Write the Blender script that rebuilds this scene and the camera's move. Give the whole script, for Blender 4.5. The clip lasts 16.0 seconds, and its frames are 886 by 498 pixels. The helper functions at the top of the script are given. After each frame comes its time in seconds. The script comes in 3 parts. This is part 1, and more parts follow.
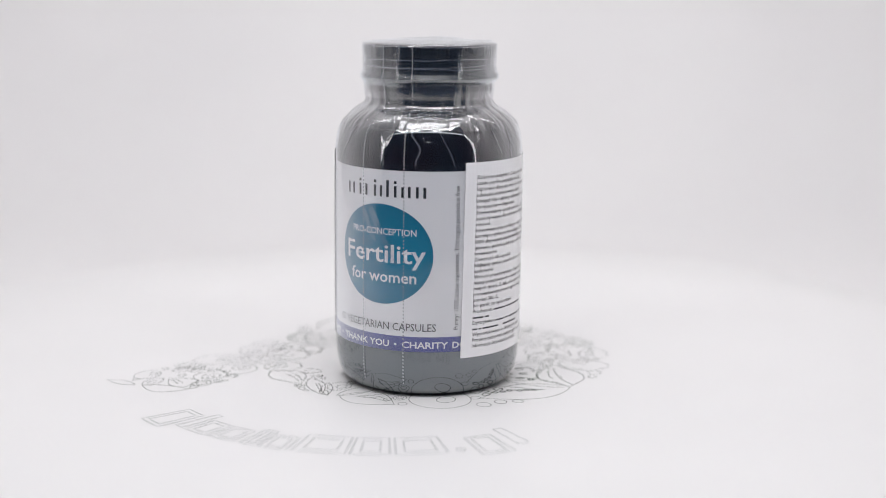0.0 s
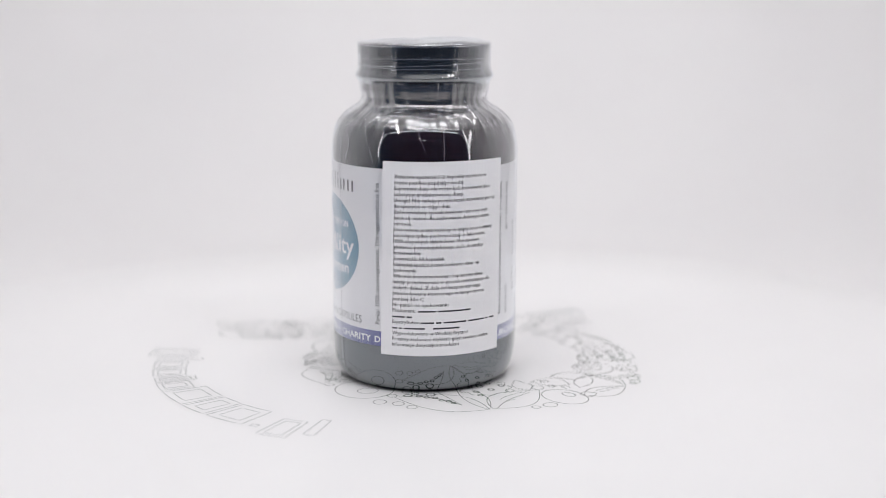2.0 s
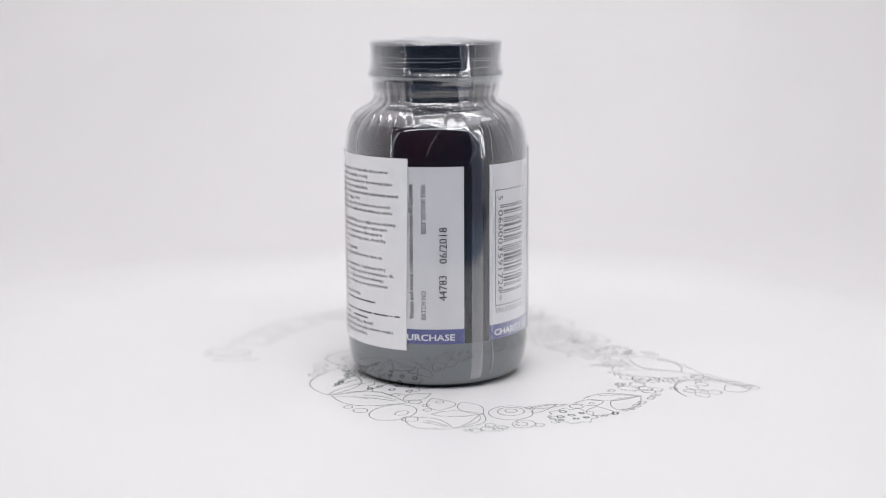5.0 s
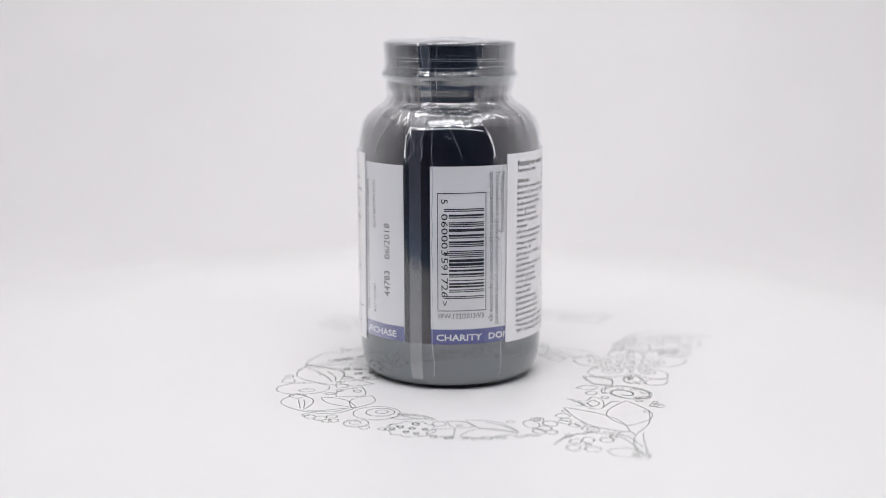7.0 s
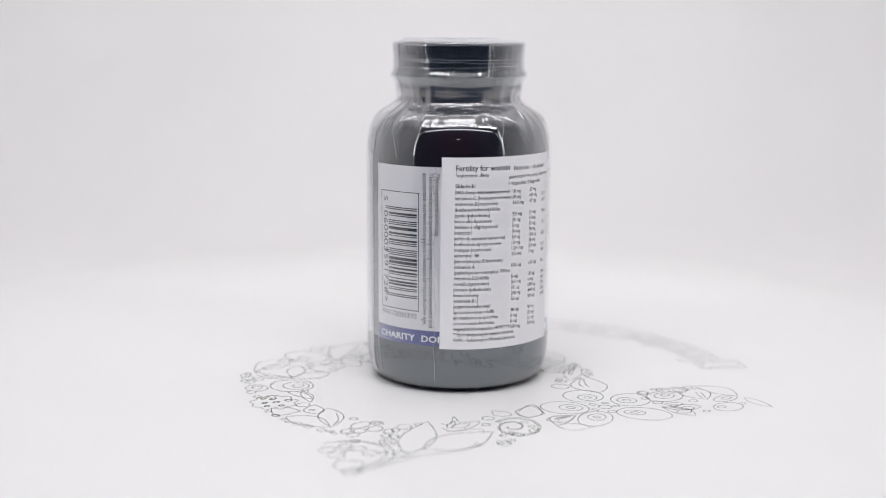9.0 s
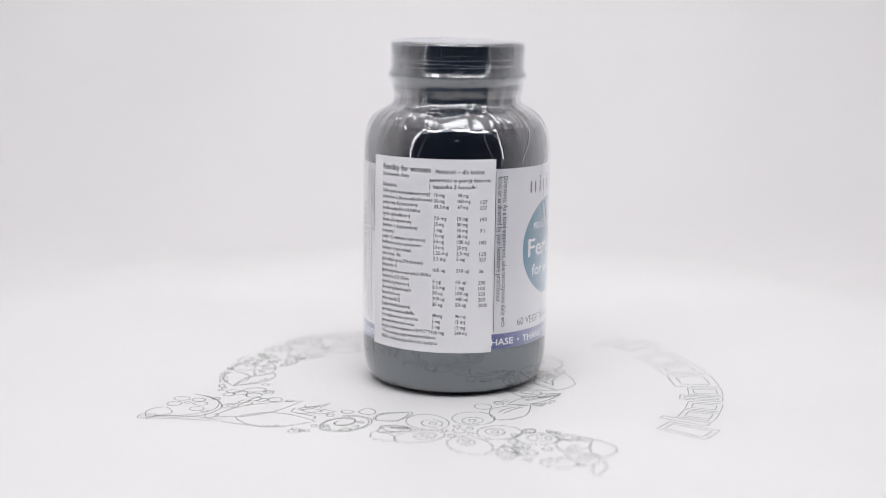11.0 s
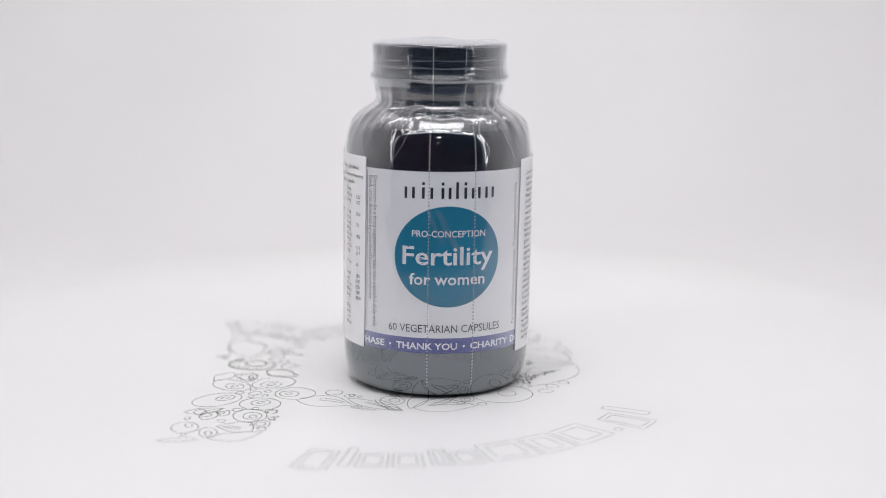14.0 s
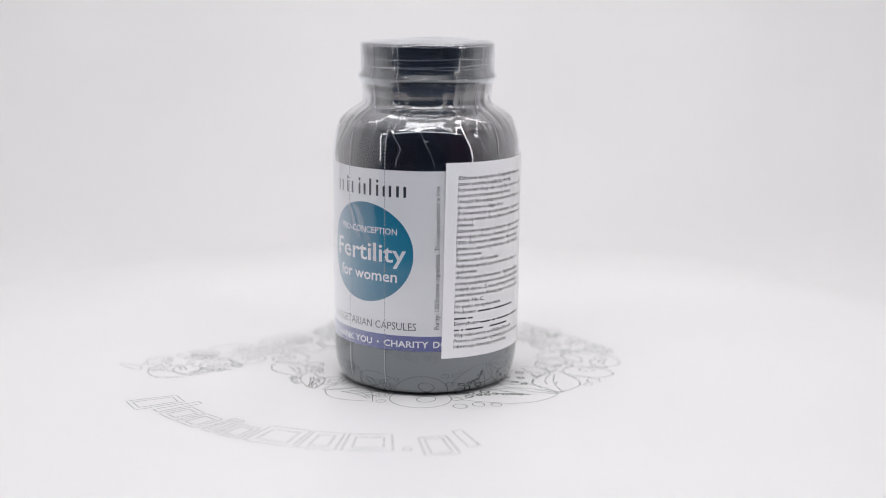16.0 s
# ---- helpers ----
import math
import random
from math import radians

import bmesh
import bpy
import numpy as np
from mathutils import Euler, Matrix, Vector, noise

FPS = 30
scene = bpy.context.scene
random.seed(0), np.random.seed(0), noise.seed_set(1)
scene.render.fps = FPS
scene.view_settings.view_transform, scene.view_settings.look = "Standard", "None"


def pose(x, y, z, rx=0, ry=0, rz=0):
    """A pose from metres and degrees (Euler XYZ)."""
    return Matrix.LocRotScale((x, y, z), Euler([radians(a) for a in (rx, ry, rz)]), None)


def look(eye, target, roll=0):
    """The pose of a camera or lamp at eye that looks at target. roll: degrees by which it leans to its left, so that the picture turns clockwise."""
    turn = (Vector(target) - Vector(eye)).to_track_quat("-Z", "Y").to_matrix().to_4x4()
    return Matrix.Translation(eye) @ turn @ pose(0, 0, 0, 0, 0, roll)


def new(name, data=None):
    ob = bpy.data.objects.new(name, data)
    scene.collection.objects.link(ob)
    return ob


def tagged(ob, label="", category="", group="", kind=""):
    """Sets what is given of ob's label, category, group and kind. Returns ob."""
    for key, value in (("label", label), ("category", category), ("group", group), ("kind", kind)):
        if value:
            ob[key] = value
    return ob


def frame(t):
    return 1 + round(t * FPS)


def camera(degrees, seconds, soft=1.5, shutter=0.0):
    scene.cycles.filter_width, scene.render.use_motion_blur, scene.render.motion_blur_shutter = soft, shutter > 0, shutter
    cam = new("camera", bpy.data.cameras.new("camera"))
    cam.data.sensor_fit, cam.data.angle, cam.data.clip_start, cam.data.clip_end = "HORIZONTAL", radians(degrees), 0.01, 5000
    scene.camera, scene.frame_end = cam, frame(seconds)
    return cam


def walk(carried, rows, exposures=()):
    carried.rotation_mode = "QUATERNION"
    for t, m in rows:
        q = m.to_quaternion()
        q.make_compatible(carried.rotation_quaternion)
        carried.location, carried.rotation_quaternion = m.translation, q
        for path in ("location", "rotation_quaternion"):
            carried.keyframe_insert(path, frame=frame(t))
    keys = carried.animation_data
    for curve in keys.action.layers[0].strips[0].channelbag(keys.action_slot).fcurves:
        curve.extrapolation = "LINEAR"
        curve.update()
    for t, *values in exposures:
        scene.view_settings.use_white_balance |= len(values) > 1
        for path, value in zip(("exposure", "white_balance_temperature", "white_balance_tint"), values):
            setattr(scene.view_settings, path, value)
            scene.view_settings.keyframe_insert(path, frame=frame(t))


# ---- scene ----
# A capsule bottle turning on a white printed turntable inside a small light box.
cam = camera(35.56, 16.0, 0.85)
EYE = (0.0, -0.45289, 0.12803)
VIEW = pose(*EYE, 90 - 10.77, 0, 0.016) @ pose(0, 0, 0, 0, 0, 0.26)
walk(cam, [(0, VIEW), (16, VIEW)])
cam.data.dof.use_dof = True
cam.data.dof.focus_distance = 0.431
cam.data.dof.aperture_fstop = 5.2

SPIN = -23.161  # degrees a second
AXIS_X = -0.00075  # the turntable's axis
OFFSET, OFFSET_ANGLE = 0.00569, -144.36  # the bottle stands a little off the axis
PHASE = 0.7
LEAN = (0.49, 0.38)  # degrees about x and y

# ---- light ----
world = bpy.data.worlds.new("dim_room")
world.use_nodes = True
scene.world = world
world.node_tree.nodes["Background"].inputs[0].default_value = (0.8, 0.86, 1.0, 1)
world.node_tree.nodes["Background"].inputs[1].default_value = 0.25


def area(name, eye, target, sx, sy, watts, col=(1, 1, 1)):
    data = bpy.data.lights.new(name, "AREA")
    data.shape, data.size, data.size_y, data.energy, data.color = "RECTANGLE", sx, sy, watts, col
    ob = new(name, data)
    ob.matrix_world = look(eye, target)
    return ob


WHITE_LED = (1.0, 0.985, 0.995)
area("top_panel", (0, -0.15, 0.545), (0, -0.13, 0.0), 0.36, 0.17, 0.94, WHITE_LED)
# this rear lamp is added only to brighten the backdrop
area("backdrop_wash", (0, 0.12, 0.54), (0, 0.60, 0.16), 0.80, 0.06, 1.64, WHITE_LED)
area("front_led_strip", (0, -0.315, 0.535), (0, -0.02, 0.05), 0.80, 0.03, 1.64, WHITE_LED)
for s in (-1, 1):
    area("side_led_strip", (s * 0.49, -0.325, 0.26), (0, -0.02, 0.15), 0.03, 0.48, 0.26, WHITE_LED)
area("room_lamp", (0.0, -0.95, 0.62), (0, 0, 0.09), 0.05, 0.014, 0.12, WHITE_LED)


# ---- materials ----
def shader(name):
    m = bpy.data.materials.new(name)
    m.use_nodes = True
    return m, m.node_tree.nodes, m.node_tree.links, m.node_tree.nodes["Principled BSDF"]


def surface(name, col, rough=0.5, col2=None, scale=40.0, bump=0.0, bump_scale=400.0, metal=0.0, ior=1.5, coat=0.0, tint=(1, 1, 1)):
    """Two-scale mottled paint with fine relief."""
    m, n, l, b = shader(name)
    co = n.new("ShaderNodeTexCoord")
    big = n.new("ShaderNodeTexNoise")
    big.inputs["Scale"].default_value, big.inputs["Detail"].default_value = scale, 6
    l.new(co.outputs["Object"], big.inputs["Vector"])
    mix = n.new("ShaderNodeMix")
    mix.data_type = "RGBA"
    c2 = col2 or tuple(v * 0.93 for v in col)
    mix.inputs["A"].default_value, mix.inputs["B"].default_value = (*col, 1), (*c2, 1)
    ramp = n.new("ShaderNodeMapRange")
    ramp.inputs["From Min"].default_value, ramp.inputs["From Max"].default_value = 0.4, 0.7
    l.new(big.outputs["Fac"], ramp.inputs["Value"])
    l.new(ramp.outputs["Result"], mix.inputs["Factor"])
    l.new(mix.outputs["Result"], b.inputs["Base Color"])
    b.inputs["Roughness"].default_value, b.inputs["Metallic"].default_value, b.inputs["IOR"].default_value = rough, metal, ior
    b.inputs["Specular Tint"].default_value = (*tint, 1)
    b.inputs["Coat Weight"].default_value = coat
    b.inputs["Coat Roughness"].default_value = 0.05
    if bump:
        fine = n.new("ShaderNodeTexNoise")
        fine.inputs["Scale"].default_value, fine.inputs["Detail"].default_value = bump_scale, 4
        l.new(co.outputs["Object"], fine.inputs["Vector"])
        bp = n.new("ShaderNodeBump")
        bp.inputs["Strength"].default_value, bp.inputs["Distance"].default_value = bump, 0.0005
        l.new(fine.outputs["Fac"], bp.inputs["Height"])
        l.new(bp.outputs["Normal"], b.inputs["Normal"])
    return m


def clear_film(name, base, haze, wrinkle, rough=0.012, tint=(0.97, 0.97, 1.0), power=2.3):
    """Thin clear plastic: passes light straight, gloss grows towards grazing; crinkled relief."""
    m, n, l, b = shader(name)
    n.remove(b)
    out = n["Material Output"]
    co = n.new("ShaderNodeTexCoord")
    stretch = n.new("ShaderNodeMapping")
    stretch.inputs["Scale"].default_value = (1, 1, 0.35)
    l.new(co.outputs["Object"], stretch.inputs["Vector"])
    tex = n.new("ShaderNodeTexNoise")
    tex.inputs["Scale"].default_value, tex.inputs["Detail"].default_value = 110, 3
    tex.inputs["Distortion"].default_value = 1.2
    l.new(stretch.outputs["Vector"], tex.inputs["Vector"])
    bp = n.new("ShaderNodeBump")
    bp.inputs["Strength"].default_value, bp.inputs["Distance"].default_value = wrinkle, 0.001
    l.new(tex.outputs["Fac"], bp.inputs["Height"])
    lw = n.new("ShaderNodeLayerWeight")
    lw.inputs["Blend"].default_value = 0.5
    pw = n.new("ShaderNodeMath")
    pw.operation = "POWER"
    pw.inputs[1].default_value = power
    l.new(lw.outputs["Facing"], pw.inputs[0])
    fac = n.new("ShaderNodeMapRange")
    fac.inputs["To Min"].default_value, fac.inputs["To Max"].default_value = base, 0.97
    l.new(pw.outputs[0], fac.inputs["Value"])
    clear, gloss, mixg = n.new("ShaderNodeBsdfTransparent"), n.new("ShaderNodeBsdfGlossy"), n.new("ShaderNodeMixShader")
    gloss.inputs["Roughness"].default_value = rough
    gloss.inputs["Color"].default_value = (*tint, 1)
    l.new(bp.outputs["Normal"], gloss.inputs["Normal"])
    l.new(fac.outputs["Result"], mixg.inputs[0])
    l.new(clear.outputs[0], mixg.inputs[1])
    l.new(gloss.outputs[0], mixg.inputs[2])
    milk, mixm = n.new("ShaderNodeBsdfDiffuse"), n.new("ShaderNodeMixShader")
    milk.inputs["Color"].default_value = (0.85, 0.87, 0.9, 1)
    mixm.inputs[0].default_value = haze
    l.new(mixg.outputs[0], mixm.inputs[1])
    l.new(milk.outputs[0], mixm.inputs[2])
    l.new(mixm.outputs[0], out.inputs["Surface"])
    return m


WALL = surface("white_fabric", (0.745, 0.736, 0.737), 0.8, (0.72, 0.711, 0.714), 5, 0.15, 900)
ROOM = surface("dim_grey_wall", (0.20, 0.27, 0.38), 0.8, (0.17, 0.22, 0.32), 2)
BOARD = surface("white_board", (0.74, 0.733, 0.732), 0.42, (0.723, 0.717, 0.716), 9, 0.05, 1500)
INK = surface("green_black_ink", (0.03, 0.036, 0.034), 0.6, (0.02, 0.085, 0.035), 40)
PALE_INK = surface("grey_ink", (0.30, 0.31, 0.31), 0.6, (0.22, 0.26, 0.23), 60)
# opaque; red mottling stands for light glowing through the amber glass
GLASS = surface("dark_amber_glass", (0.003, 0.004, 0.008), 0.07, (0.022, 0.003, 0.006), 32, 0, 60, 0, 1.5, 0, (0.88, 0.95, 1.0))
CAP = surface("navy_black_plastic", (0.006, 0.010, 0.019), 0.22, (0.009, 0.013, 0.022), 90, 0.05, 800)
FILM = clear_film("tight_film", 0.055, 0.003, 0.02, 0.010, (0.96, 0.98, 1.0), 1.5)
# the foot's reddish second colour carries the same painted glow
FOOT_FILM = surface("film_clad_glass", (0.004, 0.005, 0.008), 0.03, (0.014, 0.005, 0.007), 32, 0, 60, 0, 2.6, 0.8, (0.86, 0.95, 1.0))
CRINKLED = clear_film("crinkled_film", 0.10, 0.014, 0.25, 0.17, (0.97, 0.98, 1.0), 1.4)
CAP_FILM = clear_film("cap_film", 0.06, 0.006, 0.12, 0.17, (0.96, 0.98, 1.0), 1.5)
COLLAR = clear_film("stretched_film", 0.15, 0.015, 0.2, 0.07, (0.93, 0.97, 1.0), 1.6)
# milky film for highlight streaks laid over the badge
GLARE = clear_film("film_glare", 0.12, 0.02, 0.1, 0.22)
SEAM = clear_film("doubled_film", 0.16, 0.03, 0.1)
CREASE_GLINT = clear_film("crease_and_glint_film", 0.3, 0.12, 0.2)
CRUMPLED = clear_film("crumpled_film", 0.22, 0.16, 0.5, 0.12)
PERF = clear_film("pierced_film_edge", 0.1, 0.45, 0.2)
PAPER = surface("label_paper", (0.88, 0.87, 0.89), 0.45, (0.86, 0.85, 0.87), 70, 0.04, 1500)
STICKER = surface("sticker_paper", (0.85, 0.84, 0.85), 0.5, (0.83, 0.82, 0.835), 70, 0.03, 1800, coat=0.8)
TEAL = surface("teal_print", (0.002, 0.180, 0.315), 0.3, (0.004, 0.220, 0.375), 45, ior=1.3)
VIOLET = surface("violet_blue_print", (0.10, 0.115, 0.36), 0.35, (0.09, 0.10, 0.33), 60)
BLACK = surface("black_print", (0.010, 0.010, 0.014), 0.5, (0.02, 0.02, 0.024), 300)
GREY = surface("dark_grey_print", (0.07, 0.07, 0.08), 0.5, (0.10, 0.10, 0.11), 300)
PALE = surface("white_print", (0.82, 0.84, 0.86), 0.4, (0.78, 0.8, 0.83), 200)


# ---- mesh helpers ----
def link(name, me, material, parent, label="", smooth=True):
    me.materials.append(material)
    if smooth:
        me.polygons.foreach_set("use_smooth", [True] * len(me.polygons))
    ob = new(name, me)
    ob.parent = parent
    return tagged(ob, label)


def part(name, bm, material, parent, label="", smooth=True):
    bmesh.ops.recalc_face_normals(bm, faces=bm.faces)
    me = bpy.data.meshes.new(name)
    bm.to_mesh(me)
    bm.free()
    return link(name, me, material, parent, label, smooth)


def lathe(bm, prof, n=128, warp=None):
    rings = []
    for r, z in prof:
        if r < 1e-7:
            rings.append([bm.verts.new((0, 0, z))])
            continue
        ring = []
        for i in range(n):
            a = 2 * math.pi * i / n
            rr, zz = warp(r, z, a) if warp else (r, z)
            ring.append(bm.verts.new((rr * math.cos(a), rr * math.sin(a), zz)))
        rings.append(ring)
    for a, b in zip(rings, rings[1:]):
        for i in range(n):
            j = (i + 1) % n
            if len(a) == 1:
                bm.faces.new((a[0], b[j], b[i]))
            elif len(b) == 1:
                bm.faces.new((a[i], a[j], b[0]))
            else:
                bm.faces.new((a[i], a[j], b[j], b[i]))


def smooth_profile(pts, steps=6):
    """Catmull-Rom through the turning points of a profile."""
    out = []
    for i in range(len(pts) - 1):
        p = [Vector(pts[max(0, min(len(pts) - 1, k))]) for k in (i - 1, i, i + 1, i + 2)]
        for s in range(steps):
            t = s / steps
            v = 0.5 * (2 * p[1] + (p[2] - p[0]) * t + (2 * p[0] - 5 * p[1] + 4 * p[2] - p[3]) * t * t + (3 * p[1] - p[0] - 3 * p[2] + p[3]) * t ** 3)
            out.append((max(v.x, 0), v.y))
    out.append(tuple(pts[-1]))
    return out


def mm(pts):
    return [(r / 1000, z / 1000) for r, z in pts]


# ---- light box and room ----
def slab(name, corners, thick, material, label, z_normal):
    """A wall of real thickness from four corners."""
    bm = bmesh.new()
    n = Vector(z_normal) * thick
    a = [bm.verts.new(c) for c in corners]
    b = [bm.verts.new(Vector(c) + n) for c in corners]
    bm.faces.new(a)
    bm.faces.new(b[::-1])
    for i in range(4):
        bm.faces.new((a[i], a[(i + 1) % 4], b[(i + 1) % 4], b[i]))
    return tagged(part(name, bm, material, None, label, False), kind="structure")


BOX_X, FRONT, BACK, TOP, FLOOR = 0.5, -0.33, 0.62, 0.56, -0.026
bm = bmesh.new()
sweep = [(-0.235, FLOOR), (0.30, FLOOR)] + [(0.36 + 0.24 * math.sin(a), FLOOR + 0.24 - 0.24 * math.cos(a)) for a in [i * math.pi / 96 for i in range(49)]] + [(0.60, TOP)]
sweep += [(0.605, TOP), (0.605, FLOOR - 0.005), (-0.235, FLOOR - 0.005)]
ends = [[bm.verts.new((x, y, z)) for y, z in sweep] for x in (-BOX_X, BOX_X)]
for i in range(len(sweep)):
    k = (i + 1) % len(sweep)
    bm.faces.new((ends[0][i], ends[0][k], ends[1][k], ends[1][i]))
tagged(part("backdrop", bm, WALL, None, "seamless white fabric sweep behind the turntable", False), kind="structure")
slab("wall_left", [(-BOX_X, FRONT, FLOOR), (-BOX_X, BACK, FLOOR), (-BOX_X, BACK, TOP), (-BOX_X, FRONT, TOP)], 0.005, WALL, "white fabric side of the light box", (-1, 0, 0))
slab("wall_right", [(BOX_X, FRONT, FLOOR), (BOX_X, BACK, FLOOR), (BOX_X, BACK, TOP), (BOX_X, FRONT, TOP)], 0.005, WALL, "white fabric side of the light box", (1, 0, 0))
slab("ceiling", [(-BOX_X, FRONT, TOP), (BOX_X, FRONT, TOP), (BOX_X, BACK, TOP), (-BOX_X, BACK, TOP)], 0.005, WALL, "white fabric top of the light box", (0, 0, 1))
slab("ground", [(-3, -3, -0.05), (3, -3, -0.05), (3, 3, -0.05), (-3, 3, -0.05)], 0.02, ROOM, "dark table under the light box", (0, 0, -1))
slab("wall_room", [(-3, -1.6, -0.05), (3, -1.6, -0.05), (3, -1.6, 2.2), (-3, -1.6, 2.2)], 0.05, ROOM, "dim grey room wall", (0, -1, 0))


# ---- turntable with its printed line drawing ----
turntable = tagged(new("turntable"), "round white display turntable printed with a leafy line drawing", "turntable")
bm = bmesh.new()
lathe(bm, mm([(0, 0), (60, 0), (120, 0), (180, 0), (229.5, 0), (231.2, -0.6), (232, -2), (232, -10), (231, -11.5), (0, -11.5)]), 160)
part("disc", bm, BOARD, turntable, "white glossy board disc")
bm = bmesh.new()
lathe(bm, mm([(0, -11.7), (95, -11.7), (96, -12.5), (98, -26), (0, -26)]), 64)
part("motor_base", bm, WALL, turntable)


def ribbon(bm, pts, width=0.00022, closed=True, z=0.00006):
    """A drawn line: a flat strip of ink along a path."""
    n = len(pts)
    left, right = [], []
    for i, p in enumerate(pts):
        a = pts[i - 1] if closed or i else p
        b = pts[(i + 1) % n] if closed or i < n - 1 else p
        d = Vector((b[0] - a[0], b[1] - a[1]))
        if d.length < 1e-9:
            d = Vector((1, 0))
        d.normalize()
        q = Vector((-d.y, d.x)) * width / 2
        left.append(bm.verts.new((p[0] + q.x, p[1] + q.y, z)))
        right.append(bm.verts.new((p[0] - q.x, p[1] - q.y, z)))
    for i in range(n if closed else n - 1):
        j = (i + 1) % n
        bm.faces.new((left[i], right[i], right[j], left[j]))


def drawn(name, paths, material=INK, width=0.00021):
    """One drawn figure on the disc, its paths in millimetres from the axis."""
    bm = bmesh.new()
    for pts, closed in paths:
        ribbon(bm, [(x / 1000, y / 1000) for x, y in pts], width, closed)
    return part(name, bm, material, turntable, "", False)


def oval(x, y, rx, ry, turn=0.0, n=28, wave=0.0, waves=0):
    c, s = math.cos(radians(turn)), math.sin(radians(turn))
    pts = []
    for i in range(n):
        t = 2 * math.pi * i / n
        k = 1 + wave * math.sin(waves * t)
        pts.append((x + c * rx * k * math.cos(t) - s * ry * k * math.sin(t), y + s * rx * k * math.cos(t) + c * ry * k * math.sin(t)))
    return pts, True


def blade(x0, y0, x1, y1, w, bend=0.0, n=12):
    """Outline of a leaf from its foot to its tip; bend bows the midline."""
    d = Vector((x1 - x0, y1 - y0))
    q = Vector((-d.y, d.x)).normalized()
    up, down = [], []
    for i in range(n + 1):
        t = i / n
        mid = Vector((x0, y0)) + d * t + q * bend * math.sin(math.pi * t)
        h = w * math.sin(math.pi * t ** 0.85) ** 1.02
        up.append(tuple(mid + q * h))
        down.append(tuple(mid - q * h))
    return up + down[-2:0:-1], True


def leaf(x0, y0, x1, y1, w, bend=0.0, vein=False):
    paths = [blade(x0, y0, x1, y1, w, bend)]
    if vein:
        a, d = Vector((x0, y0)), Vector((x1 - x0, y1 - y0))
        q = Vector((-d.y, d.x)).normalized()
        for lift in (0.45, 0.1):
            paths.append(([tuple(a + d * t + q * (bend + w * lift) * math.sin(math.pi * t)) for t in (0.35, 0.45, 0.55, 0.65, 0.75, 0.84)], False))
    drawn("printed_leaf", paths)


def rings(name, *ovals):
    drawn(name, [oval(*o) for o in ovals])


def seeds(*ovals):
    """Small heavy dots inside a leaf or a bush."""
    drawn("printed_seeds", [oval(*o, 12) for o in ovals], width=0.00045)


def stroke(name, *pts):
    line = smooth_profile([(x + 500, y) for x, y in pts], 5)
    drawn(name, [([(x - 500, y) for x, y in line], False)])


def bush(x, y, rx, ry, turn):
    """A clump with a scalloped outline."""
    drawn("printed_bush", [oval(x, y, rx, ry, turn, 72, 0.09, 9)])


def curl(x, y, rx, ry, turn):
    """A double line that coils inwards to a small eye."""
    c, s = math.cos(radians(turn)), math.sin(radians(turn))
    paths = []
    for gap in (0.0, 0.11):
        pts = []
        for i in range(64):
            t = i / 63
            k = (1 - gap) * (1 - t) ** 0.8 + 0.06
            a = 2.6 - 12.0 * t
            px, py = rx * (k * math.cos(a) - 0.38 * t), ry * (k * math.sin(a) + 0.1 * t)
            pts.append((x + c * px - s * py, y + s * px + c * py))
        paths.append((pts, False))
    drawn("printed_curl", paths)


# the foot of the stem
leaf(-99.4, -19.4, -110.1, -13.6, 1.9, -0.3)
rings("printed_berry", (-97.9, -7.3, 4.0, 5.2, -23), (-96.1, -6.2, 1.1, 1.5, -23))
rings("printed_berry", (-94.4, -15.5, 2.6, 4.8, -23), (-94.6, -16.1, 1.0, 2.0, -23))
leaf(-97.0, -19.8, -80.8, -23.8, 3.8, -1.8)
leaf(-83.2, -21.6, -89.8, -11.4, 5.0, -2.2, True)
rings("printed_berry", (-79.9, -21.2, 1.2, 2.0, -23))
rings("printed_berry", (-69.5, -8.6, 1.4, 1.5, -23))
rings("printed_berry", (-72.8, -14.3, 1.0, 1.2, -23))
rings("printed_berry", (-72.1, -2.9, 1.1, 1.2, -23))
rings("printed_berry", (-82.7, -0.3, 1.2, 1.5, -23))
rings("printed_berry", (-86.3, -7.9, 1.2, 1.5, -23))
rings("printed_berry", (-100.8, -12.8, 0.8, 1.1, -23))
rings("printed_berry", (-93.4, 0.3, 0.9, 1.2, -23))
rings("printed_bud", (-76.8, -8.1, 5.1, 6.6, -23), (-76.4, -8.9, 2.8, 3.6, -23), (-76.5, -9.5, 1.1, 1.5, -23))
rings("printed_berry", (-78.1, -17.1, 2.9, 3.5, -23), (-78.1, -17.1, 1.6, 1.7, -23))
leaf(-91.8, 6.2, -79.7, 3.0, 3.1, -0.8)
leaf(-90.4, -3.6, -82.9, 1.7, 2.7, 0.2)
leaf(-84.3, -3.6, -79.7, 0.3, 1.7, 0.2)
# buds round a small flower
rings("printed_bud", (-68.6, 0.7, 6.7, 6.2, -81), (-67.8, 1.8, 2.8, 3.1, -81), (-67.8, 1.8, 0.9, 1.3, -81))
rings("printed_bud", (-77.6, 12.3, 6.1, 8.5, -81), (-74.6, 12.5, 2.3, 3.3, -81), (-74.6, 12.5, 0.9, 1.3, -81))
rings("printed_bud", (-66.4, 24.2, 7.7, 5.1, -81), (-66.2, 22.5, 3.3, 2.7, -81), (-66.2, 22.5, 1.0, 1.1, -81))
rings("printed_bud", (-53.9, 18.6, 6.2, 7.6, -81), (-55.5, 17.6, 3.1, 3.6, -81), (-55.5, 17.4, 1.0, 1.4, -81))
